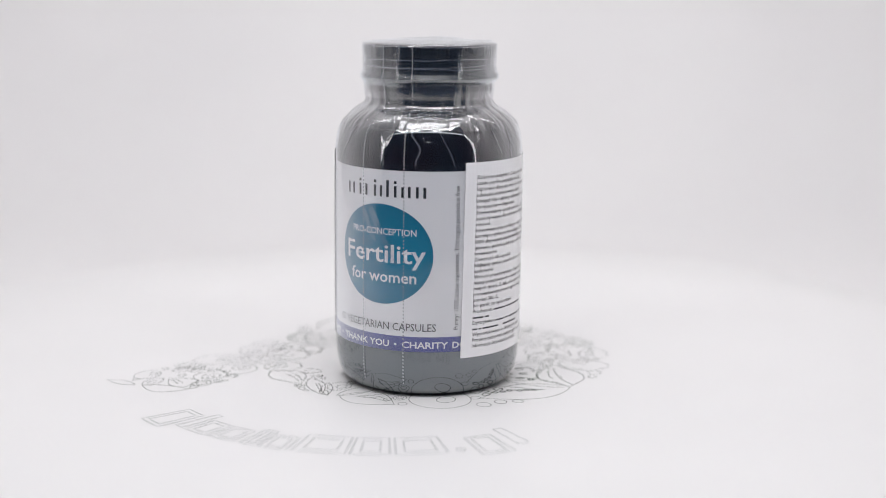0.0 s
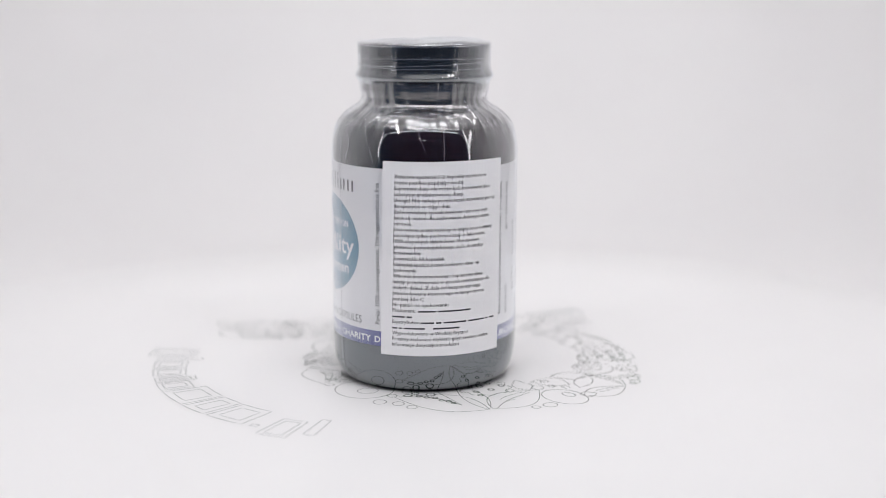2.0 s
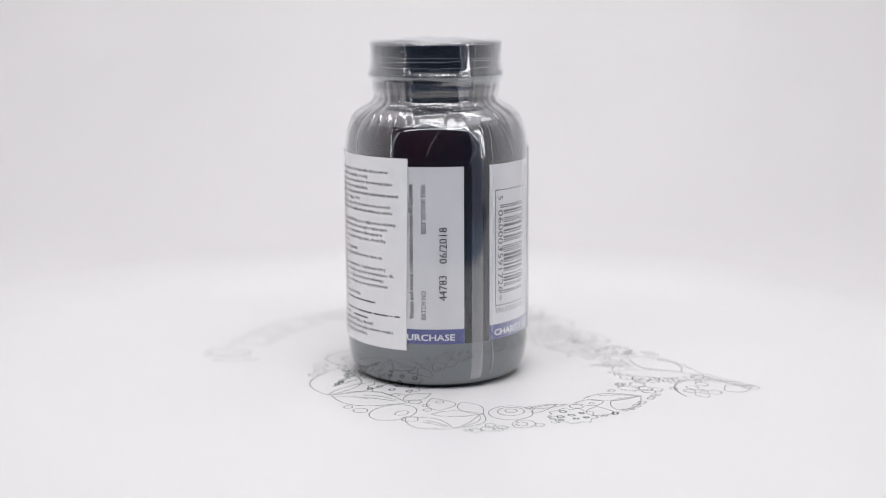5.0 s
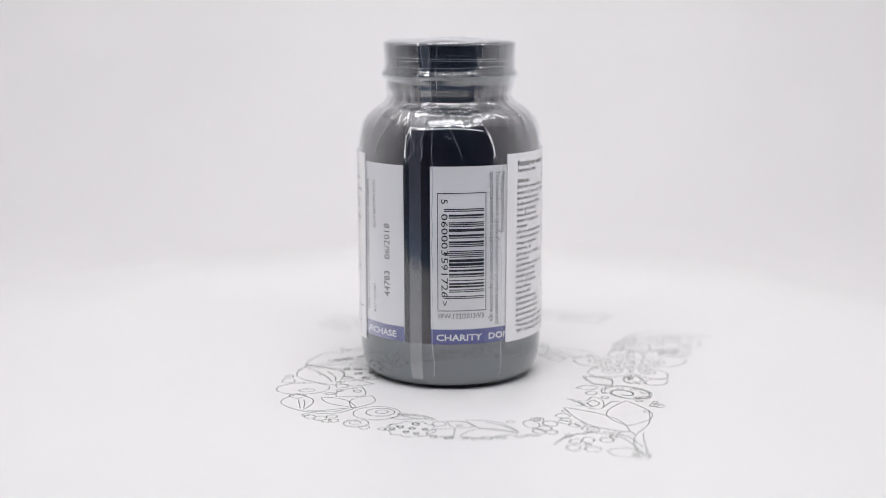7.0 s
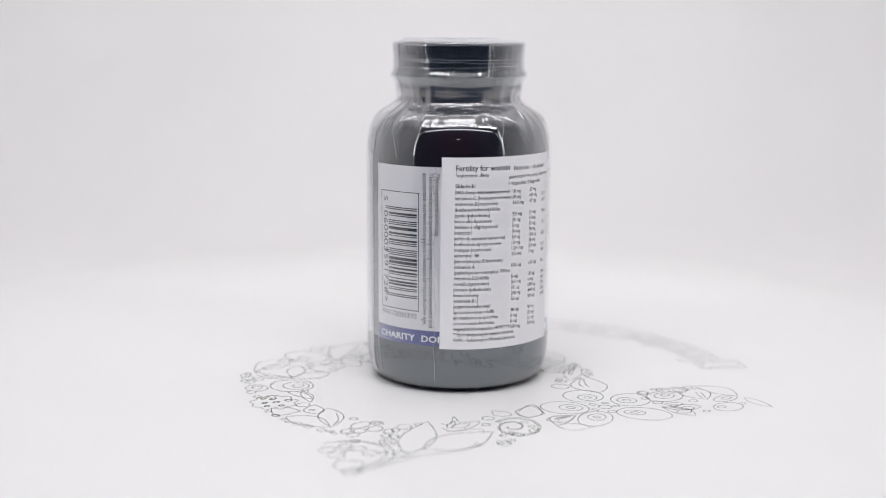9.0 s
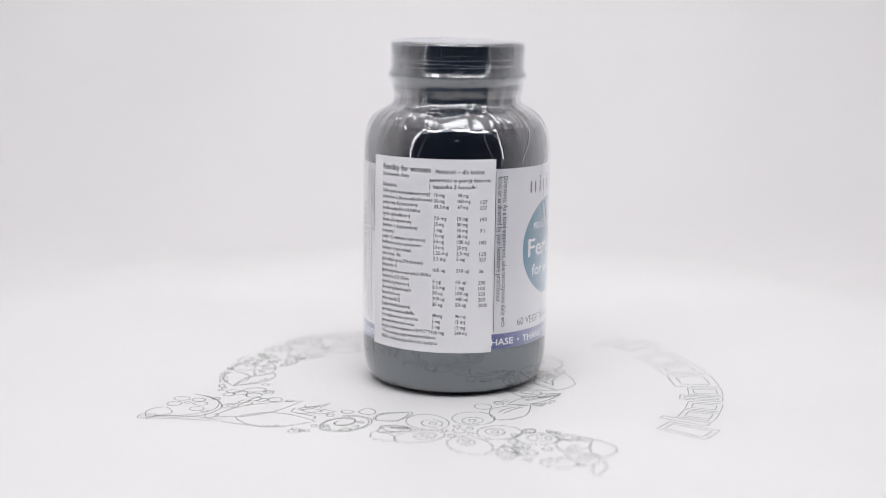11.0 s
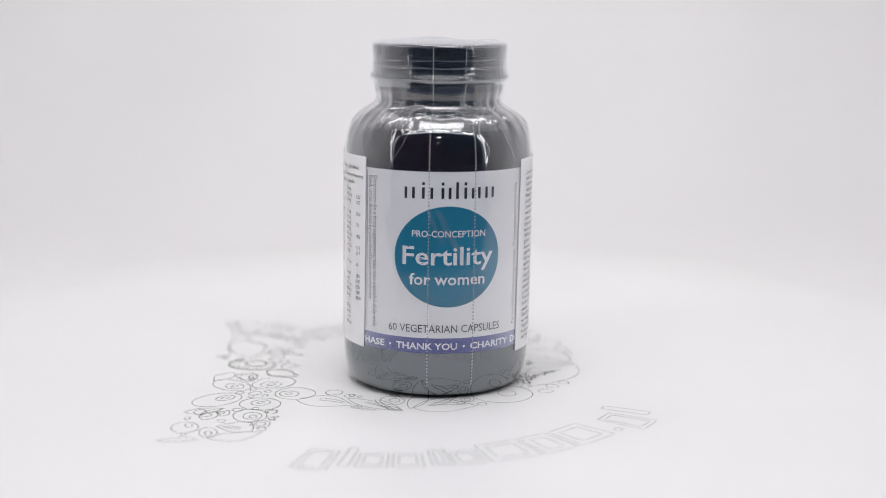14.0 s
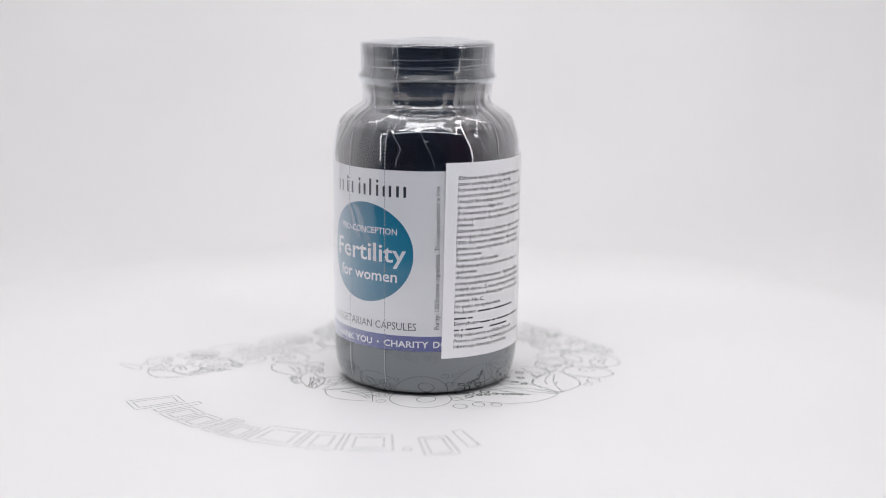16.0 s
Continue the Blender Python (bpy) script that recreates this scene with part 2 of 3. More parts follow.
rings("printed_bud", (-54.0, 4.3, 6.5, 6.4, -81), (-55.8, 5.1, 3.2, 3.0, -81), (-55.9, 5.2, 1.0, 1.1, -81))
rings("printed_berry", (-64.5, 11.7, 1.8, 2.1, -81))
rings("printed_berry", (-63.0, 15.7, 0.8, 1.1, -81))
rings("printed_berry", (-68.2, 15.0, 1.2, 1.3, -81))
rings("printed_berry", (-67.3, 9.1, 0.8, 1.0, -81))
rings("printed_berry", (-62.9, 7.9, 0.8, 1.1, -81))
rings("printed_berry", (-60.1, 11.2, 1.0, 1.1, -81))
rings("printed_berry", (-69.4, -8.2, 2.0, 1.8, -81))
rings("printed_berry", (-77.1, -0.8, 1.6, 1.5, -81))
rings("printed_berry", (-43.3, -2.0, 2.6, 2.9, -81))
rings("printed_berry", (-41.2, -7.7, 1.4, 1.8, -81))
rings("printed_berry", (-39.0, -10.6, 0.9, 0.9, -81))
rings("printed_berry", (-71.1, -13.8, 0.8, 1.0, -81))
rings("printed_berry", (-73.3, -15.7, 0.8, 1.0, -81))
leaf(-88.7, 1.3, -80.2, 3.1, 1.3, 0.2)
leaf(-88.7, 1.3, -85.6, 6.3, 1.9, 0.4)
leaf(-88.6, 1.0, -86.3, -1.5, 2.1, 0.4)
leaf(-47.7, 33.8, -44.0, 21.7, 4.1, -0.2)
leaf(-58.3, 35.3, -59.9, 23.9, 3.3, 1.6, True)
# the underside of the bowl
leaf(-57.0, -1.7, -45.7, -16.7, 5.9, 1.3, True)
rings("printed_berry", (-45.8, -19.3, 1.7, 1.7, -81), (-45.9, -19.3, 0.9, 0.9, -81))
rings("printed_berry", (-44.8, -22.6, 0.9, 1.1, -81))
rings("printed_berry", (-43.3, -24.7, 0.8, 0.9, -81))
leaf(-43.1, -10.0, -37.9, -29.3, 3.0, 0.1, True)
leaf(-36.7, -16.1, -36.0, -30.2, 1.9, -0.4)
leaf(-38.3, -23.4, -36.0, -30.2, 1.4, -0.1)
rings("printed_berry", (-32.9, -19.8, 3.8, 4.6, -23), (-32.1, -20.1, 1.6, 2.1, -23))
rings("printed_berry", (-29.3, -15.9, 1.4, 1.9, -23), (-29.3, -15.9, 0.7, 0.9, -23))
leaf(-33.1, -30.1, -18.1, -17.3, 2.9, -0.2)
leaf(-32.1, -29.9, -14.3, -39.5, 6.8, 1.9, True)
stroke("printed_tendril", (-26.8, -30.9), (-20.3, -29.1), (-13.0, -27.6))
stroke("printed_tendril", (-26.8, -30.9), (-21.2, -32.0), (-13.0, -27.6))
rings("printed_berry", (-16.6, -34.0, 1.2, 1.5, -23))
rings("printed_berry", (-11.8, -38.7, 1.4, 1.5, -23))
rings("printed_berry", (-40.2, -7.8, 0.9, 1.3, -23))
rings("printed_berry", (-12.8, -32.4, 2.1, 2.4, -23), (-12.8, -32.4, 1.1, 1.2, -23))
rings("printed_apple", (-0.1, -33.8, 9.9, 9.5, -23), (1.8, -34.0, 2.9, 3.4, -23))
rings("printed_berry", (11.2, -31.9, 1.6, 1.5, 47))
rings("printed_berry", (13.6, -39.2, 2.1, 2.4, 47))
rings("printed_berry", (18.9, -36.1, 1.8, 2.1, 47))
rings("printed_berry", (24.4, -35.4, 1.6, 1.8, 47))
rings("printed_berry", (11.2, -25.6, 1.6, 1.6, 47))
# the side of the bowl
leaf(42.3, -19.5, 13.1, -32.6, 8.4, -1.2)
leaf(42.3, -19.5, 15.2, -8.0, 3.8, -0.4)
stroke("printed_leaf", (18.4, -18.7), (25.9, -20.6), (33.7, -22.7))
stroke("printed_leaf", (17.3, -26.3), (24.4, -23.1), (33.7, -22.7))
seeds((18.6, -22.1, 1.4, 1.6, 47), (17.5, -26.0, 0.9, 0.9, 47), (20.0, -25.1, 0.8, 0.9, 47), (22.3, -23.6, 0.8, 0.9, 47), (25.5, -23.7, 0.8, 0.9, 47), (27.8, -22.9, 0.8, 0.9, 47), (30.2, -23.0, 0.7, 0.7, 47), (14.4, -24.8, 1.1, 1.2, 47), (14.6, -28.2, 1.3, 1.2, 47))
bush(25.2, -4.2, 8.3, 7.6, 82)
seeds((29.9, -10.9, 0.8, 0.9, 82), (26.4, -9.2, 0.7, 1.2, 82), (22.7, -4.2, 0.9, 1.3, 82), (27.8, -3.9, 0.8, 1.2, 82), (26.7, 1.8, 0.8, 1.3, 82), (22.0, 0.3, 0.7, 1.0, 82), (21.0, -6.9, 0.7, 1.0, 82))
leaf(36.4, 4.8, 25.9, 9.3, 3.2, 0.2)
leaf(42.2, -17.9, 38.6, 7.2, 7.9, 0.6, True)
stroke("printed_tendril", (43.4, -17.2), (40.3, -10.6), (40.3, -5.8))
rings("printed_berry", (50.6, -7.2, 1.4, 1.4, 82))
rings("printed_berry", (51.9, -2.1, 2.3, 2.2, 82))
rings("printed_berry", (32.7, -0.3, 1.4, 1.5, 82))
rings("printed_berry", (36.4, 8.8, 2.0, 2.1, 82))
rings("printed_berry", (38.3, 13.5, 1.1, 1.2, 82))
rings("printed_berry", (42.2, 16.0, 1.2, 1.5, 82))
leaf(40.9, 19.5, 30.6, 11.7, 4.6, -1.7)
rings("printed_berry", (33.1, 15.8, 1.3, 1.2, 82))
rings("printed_apple", (49.2, 7.8, 6.5, 8.6, 82), (48.5, 10.4, 1.7, 2.6, 82))
leaf(52.4, 13.7, 54.9, 31.2, 5.1, -0.5, True)
leaf(51.2, 13.1, 53.6, 18.2, 2.7, -0.3)
leaf(30.2, 22.0, 39.2, 33.3, 3.8, -0.2)
leaf(45.6, 19.0, 37.9, 32.7, 3.0, 0.2)
leaf(37.9, 32.7, 54.9, 31.2, 2.0, 2.7)
stroke("printed_tendril", (40.4, 33.0), (45.5, 34.7), (52.2, 32.6))
rings("printed_berry", (33.3, 40.1, 6.7, 7.2, 82), (32.0, 39.6, 4.0, 4.4, 82), (31.4, 39.3, 1.8, 1.9, 82))
rings("printed_berry", (26.1, 43.1, 0.9, 1.3, 82))
rings("printed_berry", (54.4, 35.6, 1.2, 1.1, 82))
rings("printed_berry", (32.1, 53.6, 1.3, 1.6, 82))
# the top of the bowl
leaf(26.9, 43.6, 17.7, 52.4, 1.8, 0.5)
leaf(30.9, 46.1, 19.0, 49.5, 1.9, 0.8)
bush(27.7, 58.0, 7.0, 7.0, 175)
seeds((25.0, 53.9, 1.0, 1.1, 175), (27.2, 57.5, 0.8, 1.1, 175), (30.1, 55.1, 0.8, 1.1, 175), (27.3, 62.3, 0.7, 0.8, 175), (33.0, 56.4, 0.7, 0.8, 175), (29.8, 60.0, 0.7, 0.8, 175), (23.8, 59.5, 0.7, 0.8, 175))
rings("printed_berry", (41.7, 47.9, 3.8, 3.4, 175), (41.9, 47.3, 1.7, 1.7, 175))
rings("printed_flower", (50.9, 40.2, 1.9, 2.0, 175), (47.6, 43.4, 1.5, 1.7, 175), (49.7, 43.2, 1.4, 1.4, 175), (47.1, 39.4, 1.6, 1.5, 175))
rings("printed_berry", (18.3, 55.7, 2.0, 2.2, 175))
rings("printed_berry", (53.6, 37.6, 1.7, 1.8, 175))
rings("printed_berry", (40.4, 52.5, 1.5, 1.4, 175))
rings("printed_berry", (35.8, 55.6, 1.2, 1.1, 175))
rings("printed_berry", (23.6, 66.8, 1.0, 0.8, 175))
rings("printed_berry", (15.3, 70.7, 0.7, 0.8, 175))
rings("printed_berry", (12.9, 72.0, 0.7, 0.8, 175))
rings("printed_berry", (9.0, 72.3, 1.6, 1.3, 175))
rings("printed_berry", (5.0, 72.7, 1.5, 1.3, 175))
rings("printed_berry", (-0.6, 73.8, 1.6, 1.0, 175))
rings("printed_berry", (-2.9, 59.9, 1.3, 1.1, 175))
rings("printed_berry", (-20.0, 59.3, 2.2, 2.2, 175))
rings("printed_berry", (-22.5, 55.1, 1.0, 1.1, 175))
rings("printed_berry", (-3.6, 73.5, 0.8, 0.8, 175))
rings("printed_berry", (-5.4, 74.7, 0.8, 0.8, 175))
seeds((19.4, 68.8, 1.3, 0.9, 175))
leaf(24.7, 63.6, 15.3, 61.4, 4.2, -1.7)
leaf(8.9, 61.4, 15.3, 53.8, 3.1, 0.9)
rings("printed_berry", (13.0, 58.9, 0.8, 0.8, 175))
leaf(9.6, 54.8, -1.7, 70.3, 3.9, 0.4)
stroke("printed_tendril", (4.5, 58.1), (0.8, 62.7), (-1.0, 68.2))
leaf(16.0, 68.1, -1.4, 70.3, 4.4, 1.0)
rings("printed_berry", (-11.3, 60.1, 2.0, 1.6, 175), (-11.3, 60.1, 1.0, 0.8, 175))
rings("printed_flower", (-7.9, 64.1, 2.3, 3.7, 175), (-13.5, 65.1, 2.2, 2.6, 175), (-10.2, 69.0, 2.1, 2.3, 175), (-7.6, 70.9, 1.8, 2.3, 175), (-10.8, 72.7, 1.8, 1.8, 175))
# the head of the stem
leaf(-32.6, 79.8, -23.5, 51.1, 5.2, -0.4)
leaf(-34.8, 73.7, -45.1, 50.6, 7.0, -0.8)
stroke("printed_tulip", (-27.9, 51.1), (-30.9, 50.7), (-28.2, 43.4), (-32.6, 47.3), (-36.9, 43.6), (-37.9, 49.2), (-34.4, 56.0), (-30.3, 54.7))
leaf(-31.7, 53.9, -30.4, 47.2, 1.1, -0.2)
leaf(-32.9, 53.2, -35.6, 46.8, 1.8, -0.0)
stroke("printed_tendril", (-42.6, 51.4), (-40.3, 50.3), (-34.4, 56.0))
stroke("printed_tendril", (-25.9, 99.7), (-31.9, 84.5), (-41.9, 73.5), (-47.1, 62.8))
rings("printed_grape_cluster", (-18.2, 65.1, 1.4, 2.1, -151), (-19.4, 63.2, 1.2, 1.8, -151), (-19.6, 69.0, 1.4, 1.8, -151), (-21.9, 68.4, 1.4, 1.8, -151))
rings("printed_berry", (-22.9, 73.6, 2.4, 2.7, -151), (-22.9, 73.6, 1.1, 1.2, -151))
rings("printed_berry", (-38.0, 39.8, 1.9, 1.7, -151))
rings("printed_berry", (-40.2, 45.5, 1.2, 1.1, -151))
rings("printed_berry", (-46.2, 62.8, 1.0, 0.7, -151))
rings("printed_berry", (-51.6, 57.5, 1.9, 1.2, -151))
rings("printed_berry", (-53.1, 54.9, 1.1, 0.8, -151))
leaf(-24.8, 100.4, -29.9, 99.0, 2.9, 0.6)
stroke("printed_tendril", (-7.3, 83.5), (-12.8, 78.2), (-18.9, 76.7), (-25.5, 79.0), (-28.8, 85.7), (-28.2, 97.3))
stroke("printed_tendril", (-10.4, 80.5), (-16.8, 76.7), (-25.1, 76.9), (-30.5, 83.6), (-30.5, 92.7))
stroke("printed_tendril", (-36.4, 81.2), (-33.2, 88.1), (-28.6, 100.4))
rings("printed_flower", (-18.3, 82.4, 1.8, 2.4, 151), (-11.5, 87.5, 2.0, 2.6, 151), (-16.3, 90.2, 2.3, 2.3, 151), (-23.4, 84.0, 2.0, 2.2, 151), (-14.2, 82.5, 1.7, 2.1, 151), (-16.4, 86.1, 0.8, 1.0, 151))
leaf(-19.3, 93.0, -28.1, 99.5, 4.1, 0.7)
rings("printed_berry", (-31.3, 80.3, 2.2, 2.0, 151))
rings("printed_berry", (-26.4, 82.0, 1.0, 1.1, 151))
rings("printed_berry", (-52.7, 58.5, 1.6, 1.9, 151))
rings("printed_berry", (-14.4, 77.2, 1.2, 1.3, 151))
# the curl
curl(-50.3, 43.3, 7.7, 9.8, -151)
rings("printed_berry", (-49.2, 37.9, 1.1, 1.0, -151))
rings("printed_berry", (-55.1, 43.8, 1.5, 1.6, -151))
rings("printed_berry", (-52.6, 49.4, 1.8, 1.5, -151))
rings("printed_berry", (-52.7, 40.3, 1.0, 1.1, -151))
rings("printed_berry", (-49.0, 52.0, 1.0, 1.0, -151))
rings("printed_berry", (-50.0, 48.5, 0.8, 0.8, -151))
leaf(-42.9, 33.8, -35.7, 32.7, 2.6, 0.6)
leaf(-43.4, 30.3, -51.1, 27.3, 6.4, 2.4)
leaf(-54.3, 33.2, -60.1, 24.8, 3.0, -0.5, True)
leaf(-59.2, 36.7, -68.9, 31.8, 3.2, -0.3)

# the arc of outlined lettering is kept as plain outlined blocks
ARC = (-0.01786, -0.00226)
ARC_TURN = 0.5


def arc_block(a0, a1, r0, r1):
    pts = []
    for a, r in [(a0 + (a1 - a0) * i / 6, r0) for i in range(7)] + [(a1 + (a0 - a1) * i / 6, r1) for i in range(7)]:
        a += ARC_TURN
        pts.append((ARC[0] + r * math.cos(radians(a)), ARC[1] + r * math.sin(radians(a))))
    return pts


def outlined_block(a0, a1, low, high, thick):
    bm = bmesh.new()
    ribbon(bm, arc_block(a0, a1, low / 1000, high / 1000), 0.00028)
    da = math.degrees(thick / 0.080)
    if a1 - a0 > 2.6 * da:
        ribbon(bm, arc_block(a0 + da, a1 - da, low / 1000 - thick, high / 1000 + thick), 0.00028)
    part("printed_block", bm, PALE_INK, turntable, "", False)


for a0, a1, low, high, thick in ((-144.4, -137.8, 89.0, 73.0, 0.0017), (-136.2, -134.2, 84.2, 69.2, 0.0017), (-133.0, -127.0, 84.4, 73.4, 0.0017),
                                 (-126.0, -120.0, 84.2, 73.4, 0.0017), (-118.4, -114.8, 84.0, 70.6, 0.0015), (-114.0, -108.2, 84.2, 73.4, 0.0017),
                                 (-107.0, -96.4, 84.2, 69.6, 0.0026), (-95.4, -87.8, 84.4, 69.6, 0.0026), (-86.6, -76.6, 84.4, 69.8, 0.0026),
                                 (-74.6, -73.0, 84.0, 82.0, 0.0017), (-70.8, -64.4, 89.0, 73.4, 0.0017), (-62.0, -59.6, 84.6, 69.8, 0.0017)):
    outlined_block(a0, a1, low, high, thick)


# ---- bottle ----
bottle = tagged(new("bottle"), "dark amber glass capsule bottle with white labels in clear shrink film", "bottle")
bm = bmesh.new()
body_profile = smooth_profile(mm([(0, 1.0), (18, 0.9), (24, 0.2), (26.0, 0.0), (27.4, 1.2), (28.7, 3.6), (29.5, 6.6), (29.9, 10), (30, 14), (30, 40), (30, 68), (29.8, 76), (28.9, 81.2), (26.6, 85.4), (22.8, 88.4), (19.8, 90.2), (18.9, 91.8), (18.9, 93.0)]), 5)
body_profile += mm([(19.2, 93.6), (20.0, 94.2), (20.4, 95.0), (20.4, 97.2), (20.1, 97.9), (17.5, 98.0)])
lathe(bm, body_profile, 128)
part("glass_body", bm, GLASS, bottle, "dark amber glass body")


def knurl(r, z, a):
    if 0.1064 < z < 0.1096:
        return r - 0.0006 * (0.5 + 0.5 * math.cos(a * 110)), z
    return r, z


bm = bmesh.new()
lathe(bm, mm([(0, 109.3), (18.6, 109.3), (19.4, 109.9), (20.5, 109.9), (21.0, 109.75), (21.2, 109.5), (21.2, 108), (21.2, 106.45), (20.8, 106.1), (20.75, 105.0), (20.75, 103.4), (20.8, 102.0), (21.0, 101.0), (21.7, 100.1), (22.0, 99.6), (21.5, 98.9), (20.4, 98.2), (17.4, 98.1)]), 440, knurl)
cap = part("screw_cap", bm, CAP, bottle, "navy black screw cap with knurled rim")
cap.data.polygons.foreach_set("use_smooth", [False] * len(cap.data.polygons))


def crinkle(r, z, a):
    """Gathered folds of the film at the neck and shoulder, slack elsewhere."""
    fold = math.exp(-((z - 0.0880) / 0.006) ** 2)
    neck = math.exp(-((z - 0.0935) / 0.005) ** 2)
    capz = min(1.0, max(0.0, (z - 0.0985) / 0.002))
    v = Vector((math.cos(a) * 3.2, math.sin(a) * 3.2, z * 190))
    w = Vector((math.cos(a) * 9, math.sin(a) * 9, z * 45))
    k = noise.noise(v) * (0.0005 * fold + 0.00016 * neck + 0.00022 * capz + 0.00002)
    k += noise.noise(w) * (0.0005 * fold + 0.0001 * neck + 0.00002)
    f = Vector((math.cos(a) * 22, math.sin(a) * 22, z * 60))
    k += abs(noise.noise(f)) * (0.0006 * math.exp(-((z - 0.0860) / 0.0035) ** 2) + 0.00012 * capz)
    z += 0.0005 * math.exp(-((z - 0.0970) / 0.0009) ** 2) * (math.sin(a + 2.4) + noise.noise(Vector((math.cos(a) * 2.5, math.sin(a) * 2.5, 11))))
    if z > 0.1104:
        z += 0.0008 * noise.noise(Vector((r * math.cos(a) * 75, r * math.sin(a) * 75, 4)))
    return r + k, z + 0.0005 * capz * noise.noise(Vector((math.cos(a) * 1.4, math.sin(a) * 1.4, 5)))


bm = bmesh.new()
film_profile = smooth_profile(mm([(27.9, 1.2), (29.1, 3.2), (29.85, 6.0), (30.3, 9.5), (30.42, 13), (30.45, 18), (30.45, 40), (30.45, 70), (30.4, 76), (29.7, 81.0), (28.3, 84.4), (26.2, 87.0), (23.8, 88.9), (21.8, 90.1), (20.6, 91.4), (20.4, 92.8), (20.7, 94.2), (20.95, 95.4)]), 7)
film_profile += mm([(21.0, 96.4), (21.1, 97.0), (21.7, 98.1), (22.3, 98.9), (22.5, 99.5), (22.25, 100.3), (21.6, 101.2), (21.35, 102.6), (21.4, 104.4), (21.5, 107), (21.6, 109.0), (21.5, 109.8), (20.8, 110.3), (19.2, 110.5), (15.2, 110.7), (9.0, 111.2), (0, 111.2)])
shoulder = next(i for i, (r, z) in enumerate(film_profile) if z > 0.0842)
foot = next(i for i, (r, z) in enumerate(film_profile) if z > 0.0147)
lathe(bm, film_profile[foot:shoulder + 1], 192, crinkle)
film = part("film_sleeve", bm, FILM, bottle, "clear tight shrink film round the body")
bm = bmesh.new()
lathe(bm, film_profile[:foot + 1], 192, crinkle)
part("film_foot", bm, FOOT_FILM, bottle, "shrink film clinging to the dark glass foot")
bm = bmesh.new()
collar = next(i for i, (r, z) in enumerate(film_profile) if z > 0.0968)
under_cap = next(i for i, (r, z) in enumerate(film_profile) if z > 0.0993)
lathe(bm, film_profile[shoulder:collar + 1], 320, crinkle)
part("film_gather", bm, CRINKLED, bottle, "clear crinkled shrink film gathered over shoulder and neck")
bm = bmesh.new()
lathe(bm, film_profile[collar:under_cap + 1], 320, crinkle)
part("film_collar", bm, COLLAR, bottle, "clear doubled shrink film stretched under the cap")
bm = bmesh.new()
lathe(bm, film_profile[under_cap:], 320, crinkle)
part("film_cap", bm, CAP_FILM, bottle, "clear creased shrink film over the cap")


def film_radius(z):
    for (r0, z0), (r1, z1) in zip(film_profile, film_profile[1:]):
        if z0 <= z <= z1 and z1 > z0:
            return r0 + (r1 - r0) * (z - z0) / (z1 - z0)
    return 0.0306


def dashes(phi):
    """A line of pierced holes down the film."""
    bm = bmesh.new()
    z = 0.0045
    while z < 0.1105:
        r = film_radius(z) + 0.00035
        r2 = film_radius(z + 0.00055) + 0.00035
        bm.faces.new([bm.verts.new((rr * math.cos(a), rr * math.sin(a), zz)) for rr, zz, a in ((r, z, phi - 0.0065), (r, z, phi + 0.0065), (r2, z + 0.00055, phi + 0.0065), (r2, z + 0.00055, phi - 0.0065))])
        z += 0.00112
    part("perforation_line", bm, PERF, film, "dotted line of pierced holes", False)


for phi in (228.8, 255.7):
    dashes(radians(phi))


def fold_strip(p0, p1, z0, z1, material, name, sway=0.0, drift=0.0):
    """A doubled strip of film running up the bottle; also draws the badge's highlight streaks."""
    bm = bmesh.new()
    last = None
    for i in range(61):
        z = z0 + (z1 - z0) * i / 60
        r = film_radius(z) + 0.00022
        s = sway * noise.noise(Vector((z * 160, p0, 0))) + radians(drift) * i / 60
        now = [bm.verts.new((r * math.cos(radians(p) + s), r * math.sin(radians(p) + s), z)) for p in (p0, (p0 + p1) / 2, p1)]
        if last:
            for j in range(2):
                bm.faces.new((last[j], last[j + 1], now[j + 1], now[j]))
        last = now
    part(name, bm, material, film)


fold_strip(46.5, 54.0, 0.003, 0.073, SEAM, "film_seam")
fold_strip(46.0, 54.5, 0.073, 0.110, SEAM, "film_seam", 0.05)
fold_strip(45.5, 54.5, 0.0850, 0.0890, CRUMPLED, "film_crumple", 0.12)
fold_strip(45.8, 46.6, 0.074, 0.109, CREASE_GLINT, "film_crease_glint", 0.10)
fold_strip(54.0, 54.8, 0.074, 0.109, CREASE_GLINT, "film_crease_glint", 0.08)
fold_strip(60.4, 60.9, 0.004, 0.110, CREASE_GLINT, "film_crease_glint", 0.02)
fold_strip(103.2, 103.6, 0.004, 0.073, CREASE_GLINT, "film_crease_glint", 0.02)
fold_strip(328.0, 328.6, 0.074, 0.098, CREASE_GLINT, "film_crease_glint", 0.05)
fold_strip(262.0, 262.9, 0.074, 0.089, CREASE_GLINT, "film_crease_glint", 0.14)

for p0, w, z0, z1, drift in ((318, 0.4, 0.077, 0.084, -6), (20, 0.5, 0.076, 0.086, 8), (78, 0.5, 0.075, 0.085, -7),
                             (140, 0.5, 0.076, 0.087, 9), (185, 0.5, 0.075, 0.086, -8), (205, 0.6, 0.074, 0.085, 12), (285, 0.5, 0.074, 0.086, -10)):
    fold_strip(p0, p0 + w, z0, z1, CREASE_GLINT, "film_crease_glint", 0.03, drift)
# two slanted highlights on the badge, put in as pale strips
for p0, w, z0, z1, drift in ((226, 3.0, 0.0605, 0.050, 10), (231.5, 4.2, 0.0605, 0.043, 17)):
    fold_strip(p0, p0 + w, z0, z1, GLARE, "film_crease_glint", 0.02, drift)


